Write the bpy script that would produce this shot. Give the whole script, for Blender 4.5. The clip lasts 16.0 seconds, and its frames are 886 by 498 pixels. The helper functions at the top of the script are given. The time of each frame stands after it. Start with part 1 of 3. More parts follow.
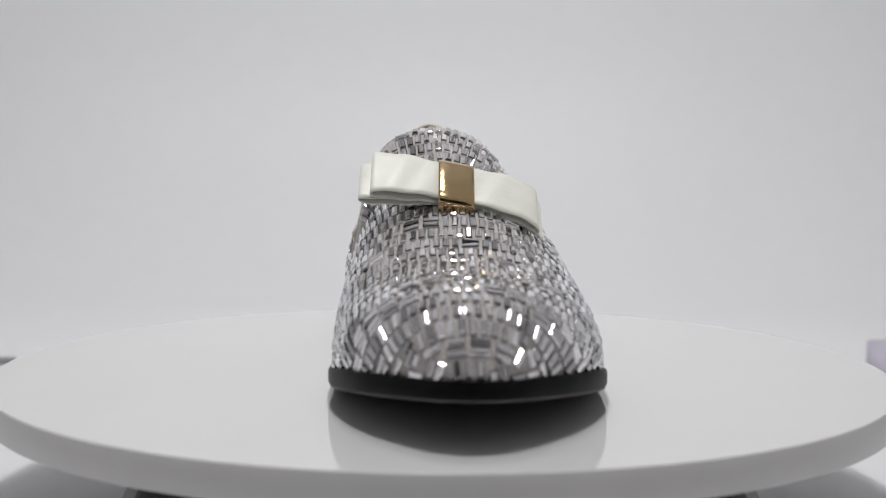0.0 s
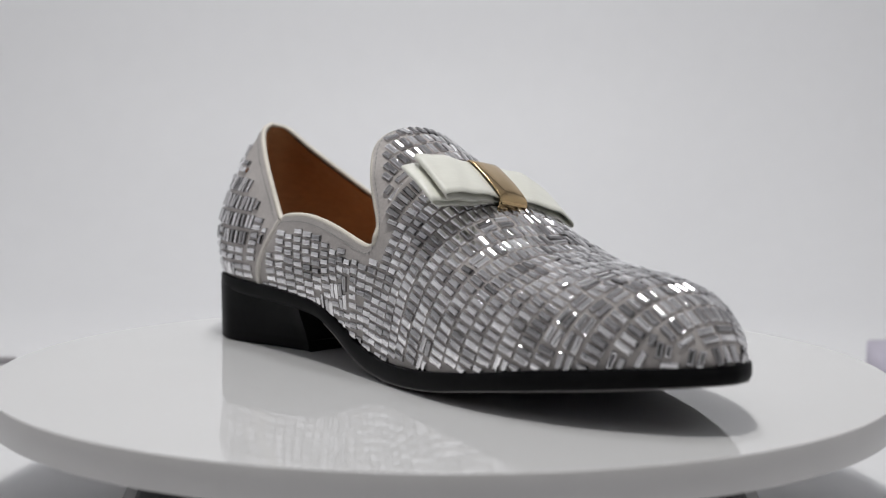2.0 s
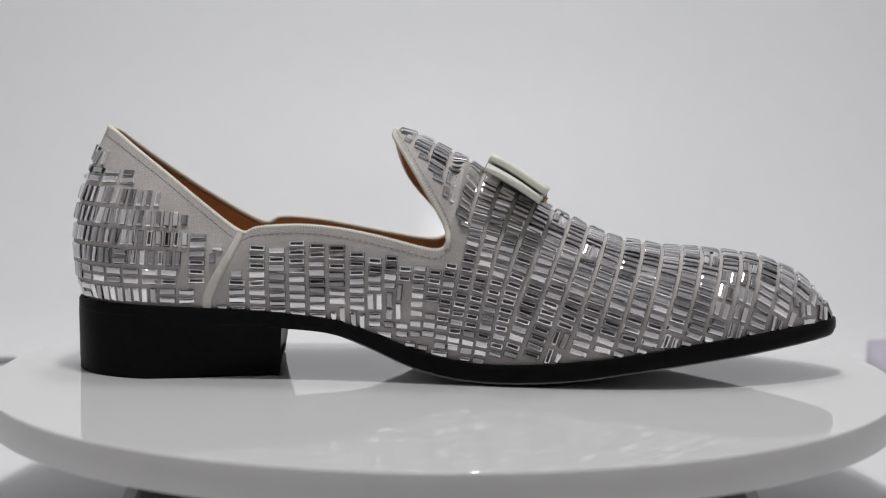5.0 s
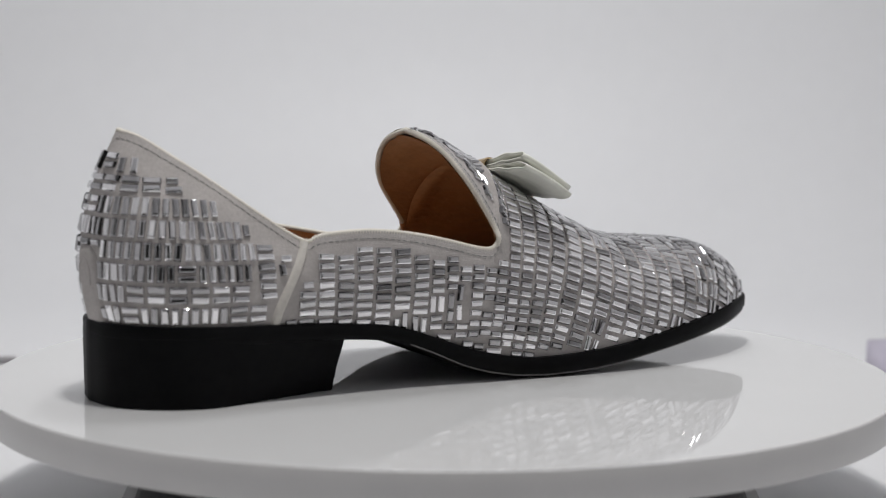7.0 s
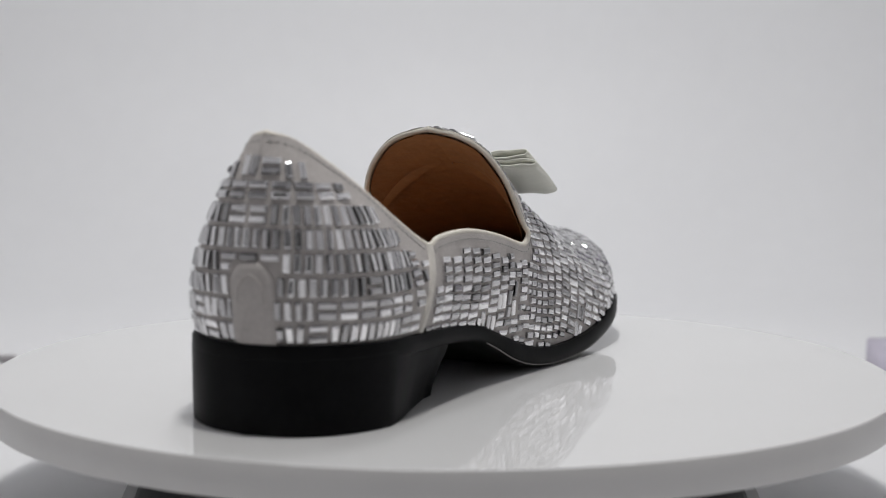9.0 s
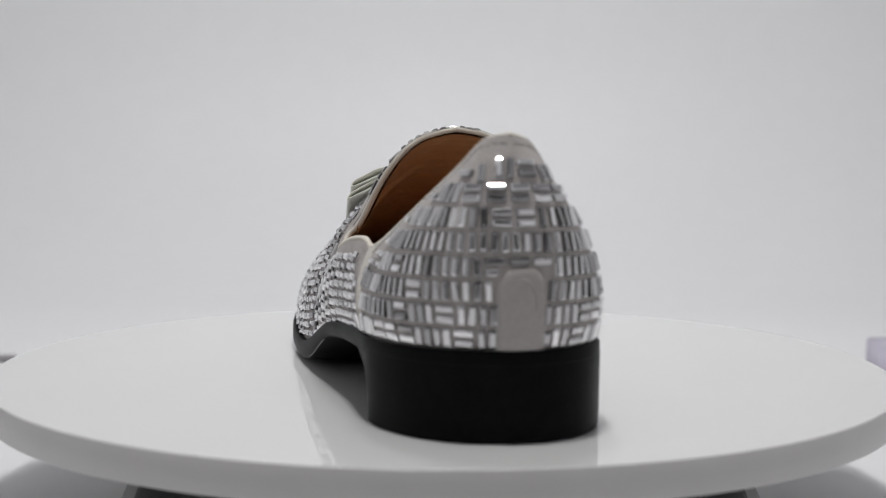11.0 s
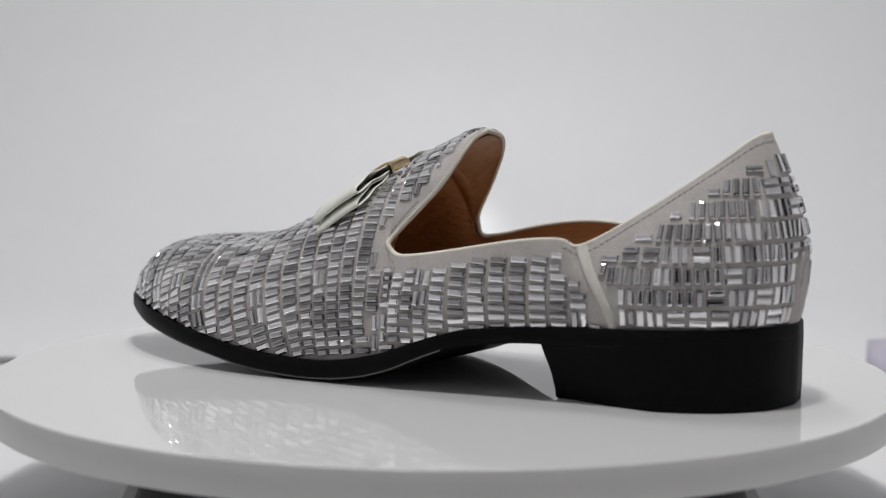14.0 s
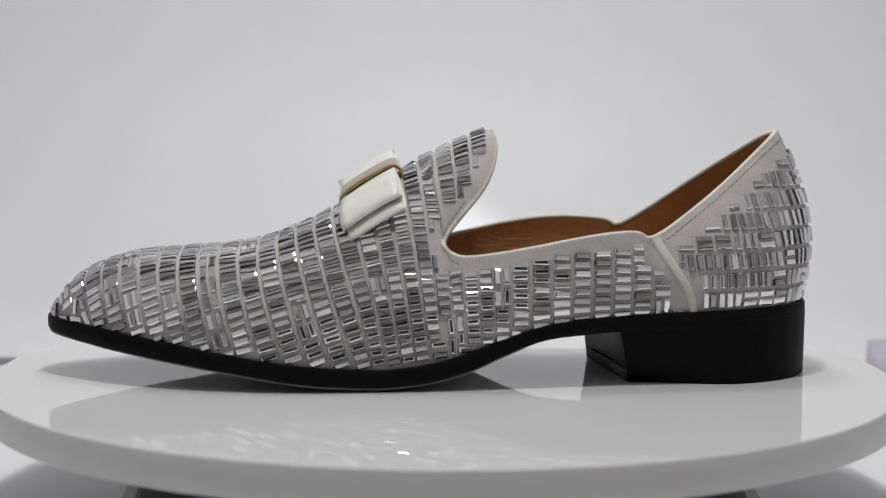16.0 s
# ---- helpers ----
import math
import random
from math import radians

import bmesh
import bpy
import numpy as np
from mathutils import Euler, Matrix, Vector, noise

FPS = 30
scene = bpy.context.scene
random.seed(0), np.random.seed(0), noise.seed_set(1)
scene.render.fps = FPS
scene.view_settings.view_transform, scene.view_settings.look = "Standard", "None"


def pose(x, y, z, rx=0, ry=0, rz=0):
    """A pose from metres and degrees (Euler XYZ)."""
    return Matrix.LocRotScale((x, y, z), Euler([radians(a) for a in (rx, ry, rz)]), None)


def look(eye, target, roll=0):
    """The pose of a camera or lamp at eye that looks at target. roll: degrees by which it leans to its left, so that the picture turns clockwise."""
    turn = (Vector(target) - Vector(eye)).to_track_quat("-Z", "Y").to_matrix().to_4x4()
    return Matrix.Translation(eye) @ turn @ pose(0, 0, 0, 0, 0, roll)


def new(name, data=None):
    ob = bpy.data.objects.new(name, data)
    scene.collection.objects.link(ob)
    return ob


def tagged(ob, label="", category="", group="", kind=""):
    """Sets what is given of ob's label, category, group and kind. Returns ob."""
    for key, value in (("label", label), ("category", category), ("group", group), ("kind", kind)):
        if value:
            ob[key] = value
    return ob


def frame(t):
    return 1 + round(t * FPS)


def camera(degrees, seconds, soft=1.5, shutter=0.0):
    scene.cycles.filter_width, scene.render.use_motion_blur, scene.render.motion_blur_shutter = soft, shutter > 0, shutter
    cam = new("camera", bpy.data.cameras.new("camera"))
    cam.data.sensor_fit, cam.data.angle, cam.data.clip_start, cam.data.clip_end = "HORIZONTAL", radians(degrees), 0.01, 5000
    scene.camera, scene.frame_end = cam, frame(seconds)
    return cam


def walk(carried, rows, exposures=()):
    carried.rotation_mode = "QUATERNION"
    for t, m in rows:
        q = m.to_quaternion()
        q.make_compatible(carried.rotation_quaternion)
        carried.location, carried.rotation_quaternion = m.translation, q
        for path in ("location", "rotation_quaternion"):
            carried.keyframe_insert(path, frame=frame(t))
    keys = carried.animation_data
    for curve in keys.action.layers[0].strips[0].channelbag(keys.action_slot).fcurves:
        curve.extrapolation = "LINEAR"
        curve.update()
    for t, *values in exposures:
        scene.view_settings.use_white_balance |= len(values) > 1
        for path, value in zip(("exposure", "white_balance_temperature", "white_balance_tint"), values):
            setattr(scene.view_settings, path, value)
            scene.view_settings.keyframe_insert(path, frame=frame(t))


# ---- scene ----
# A beaded loafer turning on a white display turntable inside a white light tent.
H = 0.055            # height of the turntable's top over the table
SPIN = 16.878        # degrees a second
cam = camera(32.21, 16.0, soft=1.1)
cam.data.dof.use_dof, cam.data.dof.focus_distance, cam.data.dof.aperture_fstop = True, 0.61, 9.5
EYE = Vector((0, -0.62, H + 0.1085))
PITCH = radians(5.515)
NOD = ((0, 0), (4.2, 0), (7, 0.02), (8.5, 0.06), (11, 0.085), (12.5, 0.06), (14, 0.02), (15, 0), (16, 0))   # a slow nod of the stand, degrees
walk(cam, [(t, look(EYE, EYE + Vector((0, math.cos(PITCH + radians(a)), -math.sin(PITCH + radians(a)))), 0.341)) for t, a in NOD])

# ---- light ----
world = bpy.data.worlds.new("world")
scene.world = world
world.use_nodes = True
world.node_tree.nodes["Background"].inputs["Color"].default_value = (0.9, 0.95, 1.0, 1)
world.node_tree.nodes["Background"].inputs["Strength"].default_value = 0.25
scene.view_settings.exposure = 0.0


def area_lamp(name, place, aim, sx, sy, watts, colour=(1, 1, 1)):
    data = bpy.data.lights.new(name, "AREA")
    data.shape, data.size, data.size_y, data.energy, data.color = "RECTANGLE", sx, sy, watts, colour
    lamp = new(name, data)
    lamp.matrix_world = look(place, aim)
    return lamp


area_lamp("led_spot_lamp", (0.0, -0.16, 0.95), (0.0, -0.10, 0), 0.08, 0.06, 3.5, (1.0, 0.985, 0.97))
area_lamp("led_strip_lamp", (0.0, 0.30, 0.98), (0.0, 0.85, 0.25), 0.12, 0.5, 3.45, (0.97, 0.98, 1.0))

# an added narrow beam, no known lamp, for the glow on the backdrop's foot, behind the turntable
beam = bpy.data.lights.new("added_backdrop_glow", "SPOT")
beam.energy, beam.spot_size, beam.spot_blend, beam.shadow_soft_size = 17.0, radians(4.6), 1.0, 0.02
new("added_backdrop_glow", beam).matrix_world = look((0.0, 0.30, 0.99), (0.020, 0.748, 0.048))


# ---- materials ----
def material(name, colour, rough=0.5, metal=0.0, spec=0.5, coat=0.0):
    m = bpy.data.materials.new(name)
    m.use_nodes = True
    b = m.node_tree.nodes["Principled BSDF"]
    b.inputs["Base Color"].default_value = (*colour, 1)
    b.inputs["Roughness"].default_value = rough
    b.inputs["Metallic"].default_value = metal
    b.inputs["Specular IOR Level"].default_value = spec
    b.inputs["Coat Weight"].default_value = coat
    b.inputs["Coat Roughness"].default_value = 0.05
    return m


def grain(m, scale, amount, bump=0.0, dist=0.0005, bump_scale=None, detail=4.0, stretch=(1, 1, 1), rough_var=0.0):
    """Two scales of colour variation and a fine relief, in object space."""
    nt = m.node_tree
    b = nt.nodes["Principled BSDF"]
    base = tuple(b.inputs["Base Color"].default_value)
    tc = nt.nodes.new("ShaderNodeTexCoord")
    mp = nt.nodes.new("ShaderNodeMapping")
    mp.inputs["Scale"].default_value = stretch
    nt.links.new(tc.outputs["Object"], mp.inputs["Vector"])
    n1 = nt.nodes.new("ShaderNodeTexNoise")
    n1.inputs["Scale"].default_value, n1.inputs["Detail"].default_value = scale, detail
    n2 = nt.nodes.new("ShaderNodeTexNoise")
    n2.inputs["Scale"].default_value, n2.inputs["Detail"].default_value = scale / 9.0, 3.0
    for n in (n1, n2):
        nt.links.new(mp.outputs["Vector"], n.inputs["Vector"])
    add = nt.nodes.new("ShaderNodeMath")
    add.operation = "ADD"
    nt.links.new(n1.outputs["Fac"], add.inputs[0])
    nt.links.new(n2.outputs["Fac"], add.inputs[1])
    ramp = nt.nodes.new("ShaderNodeMapRange")
    ramp.inputs["From Min"].default_value, ramp.inputs["From Max"].default_value = 0.6, 1.4
    ramp.inputs["To Min"].default_value, ramp.inputs["To Max"].default_value = 1 - amount, 1 + amount
    nt.links.new(add.outputs[0], ramp.inputs["Value"])
    mix = nt.nodes.new("ShaderNodeVectorMath")
    mix.operation = "SCALE"
    mix.inputs[0].default_value = base[:3]
    nt.links.new(ramp.outputs["Result"], mix.inputs["Scale"])
    nt.links.new(mix.outputs["Vector"], b.inputs["Base Color"])
    if rough_var:
        rr = nt.nodes.new("ShaderNodeMapRange")
        r0 = b.inputs["Roughness"].default_value
        rr.inputs["From Min"].default_value, rr.inputs["From Max"].default_value = 0.3, 0.7
        rr.inputs["To Min"].default_value, rr.inputs["To Max"].default_value = max(0.0, r0 - rough_var), r0 + rough_var
        nt.links.new(n2.outputs["Fac"], rr.inputs["Value"])
        nt.links.new(rr.outputs["Result"], b.inputs["Roughness"])
    if bump:
        n3 = nt.nodes.new("ShaderNodeTexNoise")
        n3.inputs["Scale"].default_value, n3.inputs["Detail"].default_value = bump_scale or scale * 2, 5.0
        nt.links.new(mp.outputs["Vector"], n3.inputs["Vector"])
        bp = nt.nodes.new("ShaderNodeBump")
        bp.inputs["Strength"].default_value, bp.inputs["Distance"].default_value = bump, dist
        nt.links.new(n3.outputs["Fac"], bp.inputs["Height"])
        nt.links.new(bp.outputs["Normal"], b.inputs["Normal"])
    return m


SUEDE = grain(material("grey_suede", (0.49, 0.46, 0.445), 0.9, spec=0.2), 900, 0.14, 0.6, 0.0004, 1800)
LINING = grain(material("tan_leather_lining", (0.43, 0.225, 0.105), 0.5), 180, 0.16, 0.7, 0.0014, 130, stretch=(1, 1, 2.6))
BLACK = grain(material("black_sole_edge", (0.008, 0.008, 0.0085), 0.40, spec=0.035), 300, 0.3, 0.12, 0.0002, 500, rough_var=0.06)
# grey for the light that the sole's lower edge catches
EDGE_GLINT = grain(material("sole_edge_glint", (0.17, 0.16, 0.155), 0.6), 400, 0.35)
PIPING = grain(material("cream_grosgrain_piping", (0.76, 0.72, 0.64), 0.7), 700, 0.10, 0.3, 0.0002)
BINDING = grain(material("pale_grey_seam_binding", (0.62, 0.59, 0.545), 0.75), 700, 0.12, 0.4, 0.0003)
STITCH = grain(material("grey_green_thread", (0.27, 0.28, 0.265), 0.75), 1500, 0.2)
SATIN = grain(material("ivory_satin_ribbon", (0.80, 0.80, 0.725), 0.36, spec=0.5), 260, 0.05, 0.3, 0.00025, 900, stretch=(1, 7, 1))
GOLD = grain(material("polished_gold_clasp", (0.58, 0.42, 0.23), 0.15, 1.0), 150, 0.06, rough_var=0.04)
CRYSTAL = material("foiled_crystal", (0.74, 0.74, 0.76), 0.05, 0.95, coat=1.0)
CRYSTAL_RND = (CRYSTAL.node_tree.nodes.new("ShaderNodeObjectInfo"), CRYSTAL.node_tree.nodes.new("ShaderNodeNewGeometry"))
_add = CRYSTAL.node_tree.nodes.new("ShaderNodeMath")
_add.operation = "ADD"
CRYSTAL.node_tree.links.new(CRYSTAL_RND[0].outputs["Random"], _add.inputs[0])
CRYSTAL.node_tree.links.new(CRYSTAL_RND[1].outputs["Random Per Island"], _add.inputs[1])
_fr = CRYSTAL.node_tree.nodes.new("ShaderNodeMath")
_fr.operation = "FRACT"
CRYSTAL.node_tree.links.new(_add.outputs[0], _fr.inputs[0])
_ramp = CRYSTAL.node_tree.nodes.new("ShaderNodeValToRGB")
_ramp.color_ramp.elements[0].color = (0.28, 0.275, 0.28, 1)
_ramp.color_ramp.elements[1].color = (0.98, 0.97, 0.98, 1)
_ramp.color_ramp.elements.new(0.45).color = (0.62, 0.61, 0.62, 1)
CRYSTAL.node_tree.links.new(_fr.outputs[0], _ramp.inputs["Fac"])
CRYSTAL.node_tree.links.new(_ramp.outputs["Color"], CRYSTAL.node_tree.nodes["Principled BSDF"].inputs["Base Color"])
DISC = grain(material("glossy_white_acrylic", (0.78, 0.78, 0.78), 0.025, spec=0.55), 25, 0.012, rough_var=0.012)
# duller white for the disc's side, darkened as under overhead light
RIM = grain(material("shaded_white_rim", (0.66, 0.65, 0.645), 0.4), 60, 0.03, 0.05, 0.0002)
BASE = grain(material("grey_plastic_base", (0.30, 0.30, 0.30), 0.45), 120, 0.06, 0.1, 0.0002)
GAP = grain(material("black_plastic_ring", (0.012, 0.012, 0.014), 0.5), 120, 0.1)
PAPER = grain(material("white_backdrop_paper", (0.80, 0.80, 0.81), 0.5, spec=0.35), 60, 0.015, 0.08, 0.0003, 300)
WALL = grain(material("dim_room_wall", (0.42, 0.415, 0.41), 0.8), 8, 0.1, 0.1, 0.001)


# ---- building helpers ----
def part(name, bm, mat, parent=None, label="", smooth=True):
    """Links a bmesh as one mesh object under a thing or part."""
    me = bpy.data.meshes.new(name)
    bmesh.ops.recalc_face_normals(bm, faces=bm.faces)
    bm.to_mesh(me)
    bm.free()
    return part_of(name, me, mat, parent, label, smooth)


def part_of(name, me, mat, parent=None, label="", smooth=True):
    if not me.materials:
        me.materials.append(mat)
    if smooth:
        me.shade_smooth()
    ob = new(name, me)
    ob.parent = parent
    if label:
        ob["label"] = label
    return ob


def mesh_of(name, verts, faces):
    me = bpy.data.meshes.new(name)
    me.from_pydata([tuple(map(float, v)) for v in verts], [], faces)
    me.update()
    return me


def grid_faces(nu, nv, close_u=False):
    out = []
    for i in range(nu if close_u else nu - 1):
        for j in range(nv - 1):
            a, b = i * nv + j, ((i + 1) % nu) * nv + j
            out.append((a, b, b + 1, a + 1))
    return out


def lathe(profile, n=160):
    """A bmesh turned about z from (radius, height) pairs."""
    verts, faces = [], []
    for i in range(n):
        a = 2 * math.pi * i / n
        verts += [(r * math.cos(a), r * math.sin(a), z) for r, z in profile]
    bm = bmesh.new()
    vs = [bm.verts.new(v) for v in verts]
    for f in grid_faces(n, len(profile), True):
        bm.faces.new([vs[k] for k in f])
    bmesh.ops.remove_doubles(bm, verts=bm.verts, dist=1e-6)
    return bm


def box(bm, x0, x1, y0, y1, z0, z1, bevel=0.0):
    r = bmesh.ops.create_cube(bm, size=1.0)
    for v in r["verts"]:
        v.co = Vector(((x0 + x1) / 2 + v.co.x * (x1 - x0), (y0 + y1) / 2 + v.co.y * (y1 - y0), (z0 + z1) / 2 + v.co.z * (z1 - z0)))
    if bevel:
        edges = list({e for v in r["verts"] for e in v.link_edges})
        bmesh.ops.bevel(bm, geom=edges, offset=bevel, segments=2, affect="EDGES")
    return bm


# ---- the light tent ----
def build_tent():
    # seamless paper sweep: table, curve, back wall
    prof, r, back = [(-0.78, 0.0), (-0.6, 0.0)], 0.25, 0.85
    prof += [(y, 0.0) for y in np.linspace(-0.4, back - r, 12)]
    prof += [(back - r + r * math.sin(a), r - r * math.cos(a)) for a in np.linspace(0.1, math.pi / 2, 14)]
    prof += [(back, z) for z in np.linspace(r + 0.1, 1.05, 6)]
    xs = np.linspace(-0.8, 0.8, 9)
    verts = [(x, y, z) for x in xs for y, z in prof]
    me = mesh_of("backdrop", verts, grid_faces(len(xs), len(prof)))
    ob = part_of("backdrop", me, PAPER)
    mod = ob.modifiers.new("thickness", "SOLIDIFY")
    mod.thickness, mod.offset = 0.004, -1
    tagged(ob, "seamless white paper sweep behind the turntable", "backdrop", kind="structure")
    for name, x in (("wall_west", -0.83), ("wall_east", 0.83)):
        bm = box(bmesh.new(), x - 0.015, x + 0.015, -0.80, 1.0, -0.02, 1.08)
        tagged(part(name, bm, PAPER, smooth=False), "white fabric side wall of the light tent", "wall", kind="structure")
    bm = box(bmesh.new(), -0.84, 0.84, -0.80, 1.0, 1.085, 1.10)
    tagged(part("ceiling", bm, PAPER, smooth=False), "white fabric roof of the light tent", "ceiling", kind="structure")
    # unseen white panels behind the camera, added to brighten what the crystals reflect
    for name, x0, x1 in (("front_reflector_west", -0.81, -0.30), ("front_reflector_east", 0.30, 0.81)):
        bm = box(bmesh.new(), x0, x1, -0.80, -0.785, 0.002, 1.08)
        tagged(part(name, bm, PAPER, smooth=False), "unseen white reflector panel behind the camera", "wall", kind="structure")
    # a third added reflector, bridging the two above the dark opening
    bm = box(bmesh.new(), -0.298, 0.298, -0.80, -0.785, 0.55, 1.08)
    tagged(part("front_reflector_top", bm, PAPER, smooth=False), "unseen white reflector panel above the opening behind the camera", "wall", kind="structure")
    # the dim room that the tent stands in
    bm = box(bmesh.new(), -2.2, 2.2, -2.6, 1.6, -0.75, 2.0)
    tagged(part("room_wall", bm, WALL, smooth=False), "dim grey room around the light tent", "wall", kind="structure")


build_tent()


# ---- the turntable ----
def build_turntable():
    root = new("turntable")
    root.location = (0, 0, 0)
    tagged(root, "glossy white round motorised display turntable", "turntable")
    R, T = 0.1798, 0.0122
    prof = [(0.0005, -T), (R - 0.0006, -T), (R - 0.0002, -T + 0.0002), (R, -T + 0.0006), (R, -0.0006), (R - 0.0002, -0.0002), (R - 0.0006, 0.0), (0.0005, 0.0)]
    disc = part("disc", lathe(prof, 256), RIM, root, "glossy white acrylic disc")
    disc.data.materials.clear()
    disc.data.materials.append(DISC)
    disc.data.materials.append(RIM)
    # side and underside take the darker white, their shade put into the colour
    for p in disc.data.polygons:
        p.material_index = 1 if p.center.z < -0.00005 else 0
        p.use_smooth = abs(p.normal.z) < 0.3
    disc.location = (0, 0, H)
    zt = H - T
    bm = lathe([(0.0005, 0.0), (0.128, 0.0), (0.130, 0.002), (0.1150, zt - 0.006), (0.1130, zt - 0.003), (0.0005, zt - 0.003)], 128)
    part("base", bm, BASE, root, "grey plastic housing under the disc")
    bm = bmesh.new()
    rows = []
    for i in range(61):
        w = radians(-90 - 67 + 134 * i / 60)
        rows.append([bm.verts.new((r * math.cos(w), r * math.sin(w), z)) for r, z in ((0.1160, zt - 0.0025), (0.1275, 0.010), (0.124, 0.010), (0.110, zt - 0.0025))])
    for p, q in zip(rows, rows[1:]):
        for i in range(4):
            bm.faces.new((p[i], p[(i + 1) % 4], q[(i + 1) % 4], q[i]))
    bm.faces.new(rows[0])
    bm.faces.new(rows[-1][::-1])
    part("front_panel", bm, GAP, root, "black curved front panel")
    return root, disc


TURNTABLE, TURN_DISC = build_turntable()


# ---- things left at the edge of the table ----
CARTON = grain(material("pale_lilac_card", (0.58, 0.54, 0.64), 0.55), 70, 0.10, 0.1, 0.0003)
CARD_WHITE = grain(material("white_card", (0.82, 0.81, 0.84), 0.5), 70, 0.05)
STEEL = grain(material("grey_metal_strip", (0.36, 0.34, 0.35), 0.4, 0.6), 200, 0.12, 0.1, 0.0002)
PALE = grain(material("pale_plastic_strip", (0.60, 0.60, 0.57), 0.5), 200, 0.08)


def build_edge_things():
    carton = part("carton", box(bmesh.new(), 0.2525, 0.334, 0.222, 0.285, 0.0, 0.0235, 0.0012), CARTON)
    tagged(carton, "small pale lilac card carton on the table", "carton")
    # a white patch and a white band on the carton's front
    part("white_patch", box(bmesh.new(), 0.2595, 0.275, 0.2214, 0.2217, 0.0075, 0.0165, 0.00008), CARD_WHITE, carton, "small white patch")
    part("white_band", box(bmesh.new(), 0.2530, 0.3335, 0.2214, 0.2217, 0.0195, 0.0215, 0.00008), CARD_WHITE, carton, "thin white band")
    bm = box(bmesh.new(), -0.46, -0.2655, 0.312, 0.326, 0.0, 0.0032, 0.0008)
    tagged(part("metal_strip", bm, STEEL), "flat grey metal strip lying on the table", "strip")
    bm = box(bmesh.new(), -0.46, -0.2200, 0.150, 0.1545, 0.0, 0.0022, 0.0006)
    tagged(part("plastic_strip", bm, PALE), "thin pale plastic strip lying on the table", "strip")


build_edge_things()


# ---- the loafer ----
# x across, y along the shoe with the toe at -y, z up from the turntable; millimetres.
def curve_through(points, ts):
    """Centripetal Catmull-Rom through rows of numbers, at ts in 0..1 of its knots."""
    P = np.asarray(points, float)
    n = len(P)
    ext = np.vstack([2 * P[0] - P[1], P, 2 * P[-1] - P[-2]])
    knots = np.concatenate([[0], np.cumsum(np.linalg.norm(np.diff(ext[:, :2], axis=0), axis=1) ** 0.5 + 1e-6)])
    us = np.interp(np.asarray(ts) * (n - 1), np.arange(n), knots[1:-1])
    seg = np.clip(np.searchsorted(knots, us, side="right") - 1, 1, n - 1)
    out = []
    for u, i in zip(us, seg):
        t0, t1, t2, t3 = knots[i - 1:i + 3]
        p0, p1, p2, p3 = ext[i - 1:i + 3]
        a1 = (t1 - u) / (t1 - t0) * p0 + (u - t0) / (t1 - t0) * p1
        a2 = (t2 - u) / (t2 - t1) * p1 + (u - t1) / (t2 - t1) * p2
        a3 = (t3 - u) / (t3 - t2) * p2 + (u - t2) / (t3 - t2) * p3
        b1 = (t2 - u) / (t2 - t0) * a1 + (u - t0) / (t2 - t0) * a2
        b2 = (t3 - u) / (t3 - t1) * a2 + (u - t1) / (t3 - t1) * a3
        out.append((t2 - u) / (t2 - t1) * b1 + (u - t1) / (t2 - t1) * b2)
    return np.array(out)


SOLE_Y = [-158, -130, -102, -70, -60, -39, -17, -5, 10, 25, 37, 56, 80, 146]
SOLE_LOW = [15.7, 12.2, 8.6, 4.0, 2.4, 0.4, 0.3, 1.7, 5.7, 12.2, 16.6, 19.0, 20.0, 21.0]
SOLE_TOP_Y = [-158, -130, -102, -70, -39, -17, 4, 20, 37, 56, 100, 120, 146]
SOLE_TOP = [23.0, 20.3, 17.0, 12.0, 8.8, 8.6, 12.3, 17.8, 23.4, 26.0, 28.3, 29.0, 29.6]


def smooth_interp(x, xs, ys):
    """Piecewise cubic with gentle slopes."""
    xs, ys = np.asarray(xs, float), np.asarray(ys, float)
    m = np.gradient(ys, xs)
    x = np.clip(np.asarray(x, float), xs[0], xs[-1])
    i = np.clip(np.searchsorted(xs, x, side="right") - 1, 0, len(xs) - 2)
    h = xs[i + 1] - xs[i]
    t = (x - xs[i]) / h
    return ((1 + 2 * t) * (1 - t) ** 2 * ys[i] + t * (1 - t) ** 2 * h * m[i] + t * t * (3 - 2 * t) * ys[i + 1] + t * t * (t - 1) * h * m[i + 1])


def sole_top(y):
    return smooth_interp(y, SOLE_TOP_Y, SOLE_TOP)


def sole_low(y):
    return smooth_interp(y, SOLE_Y, SOLE_LOW)


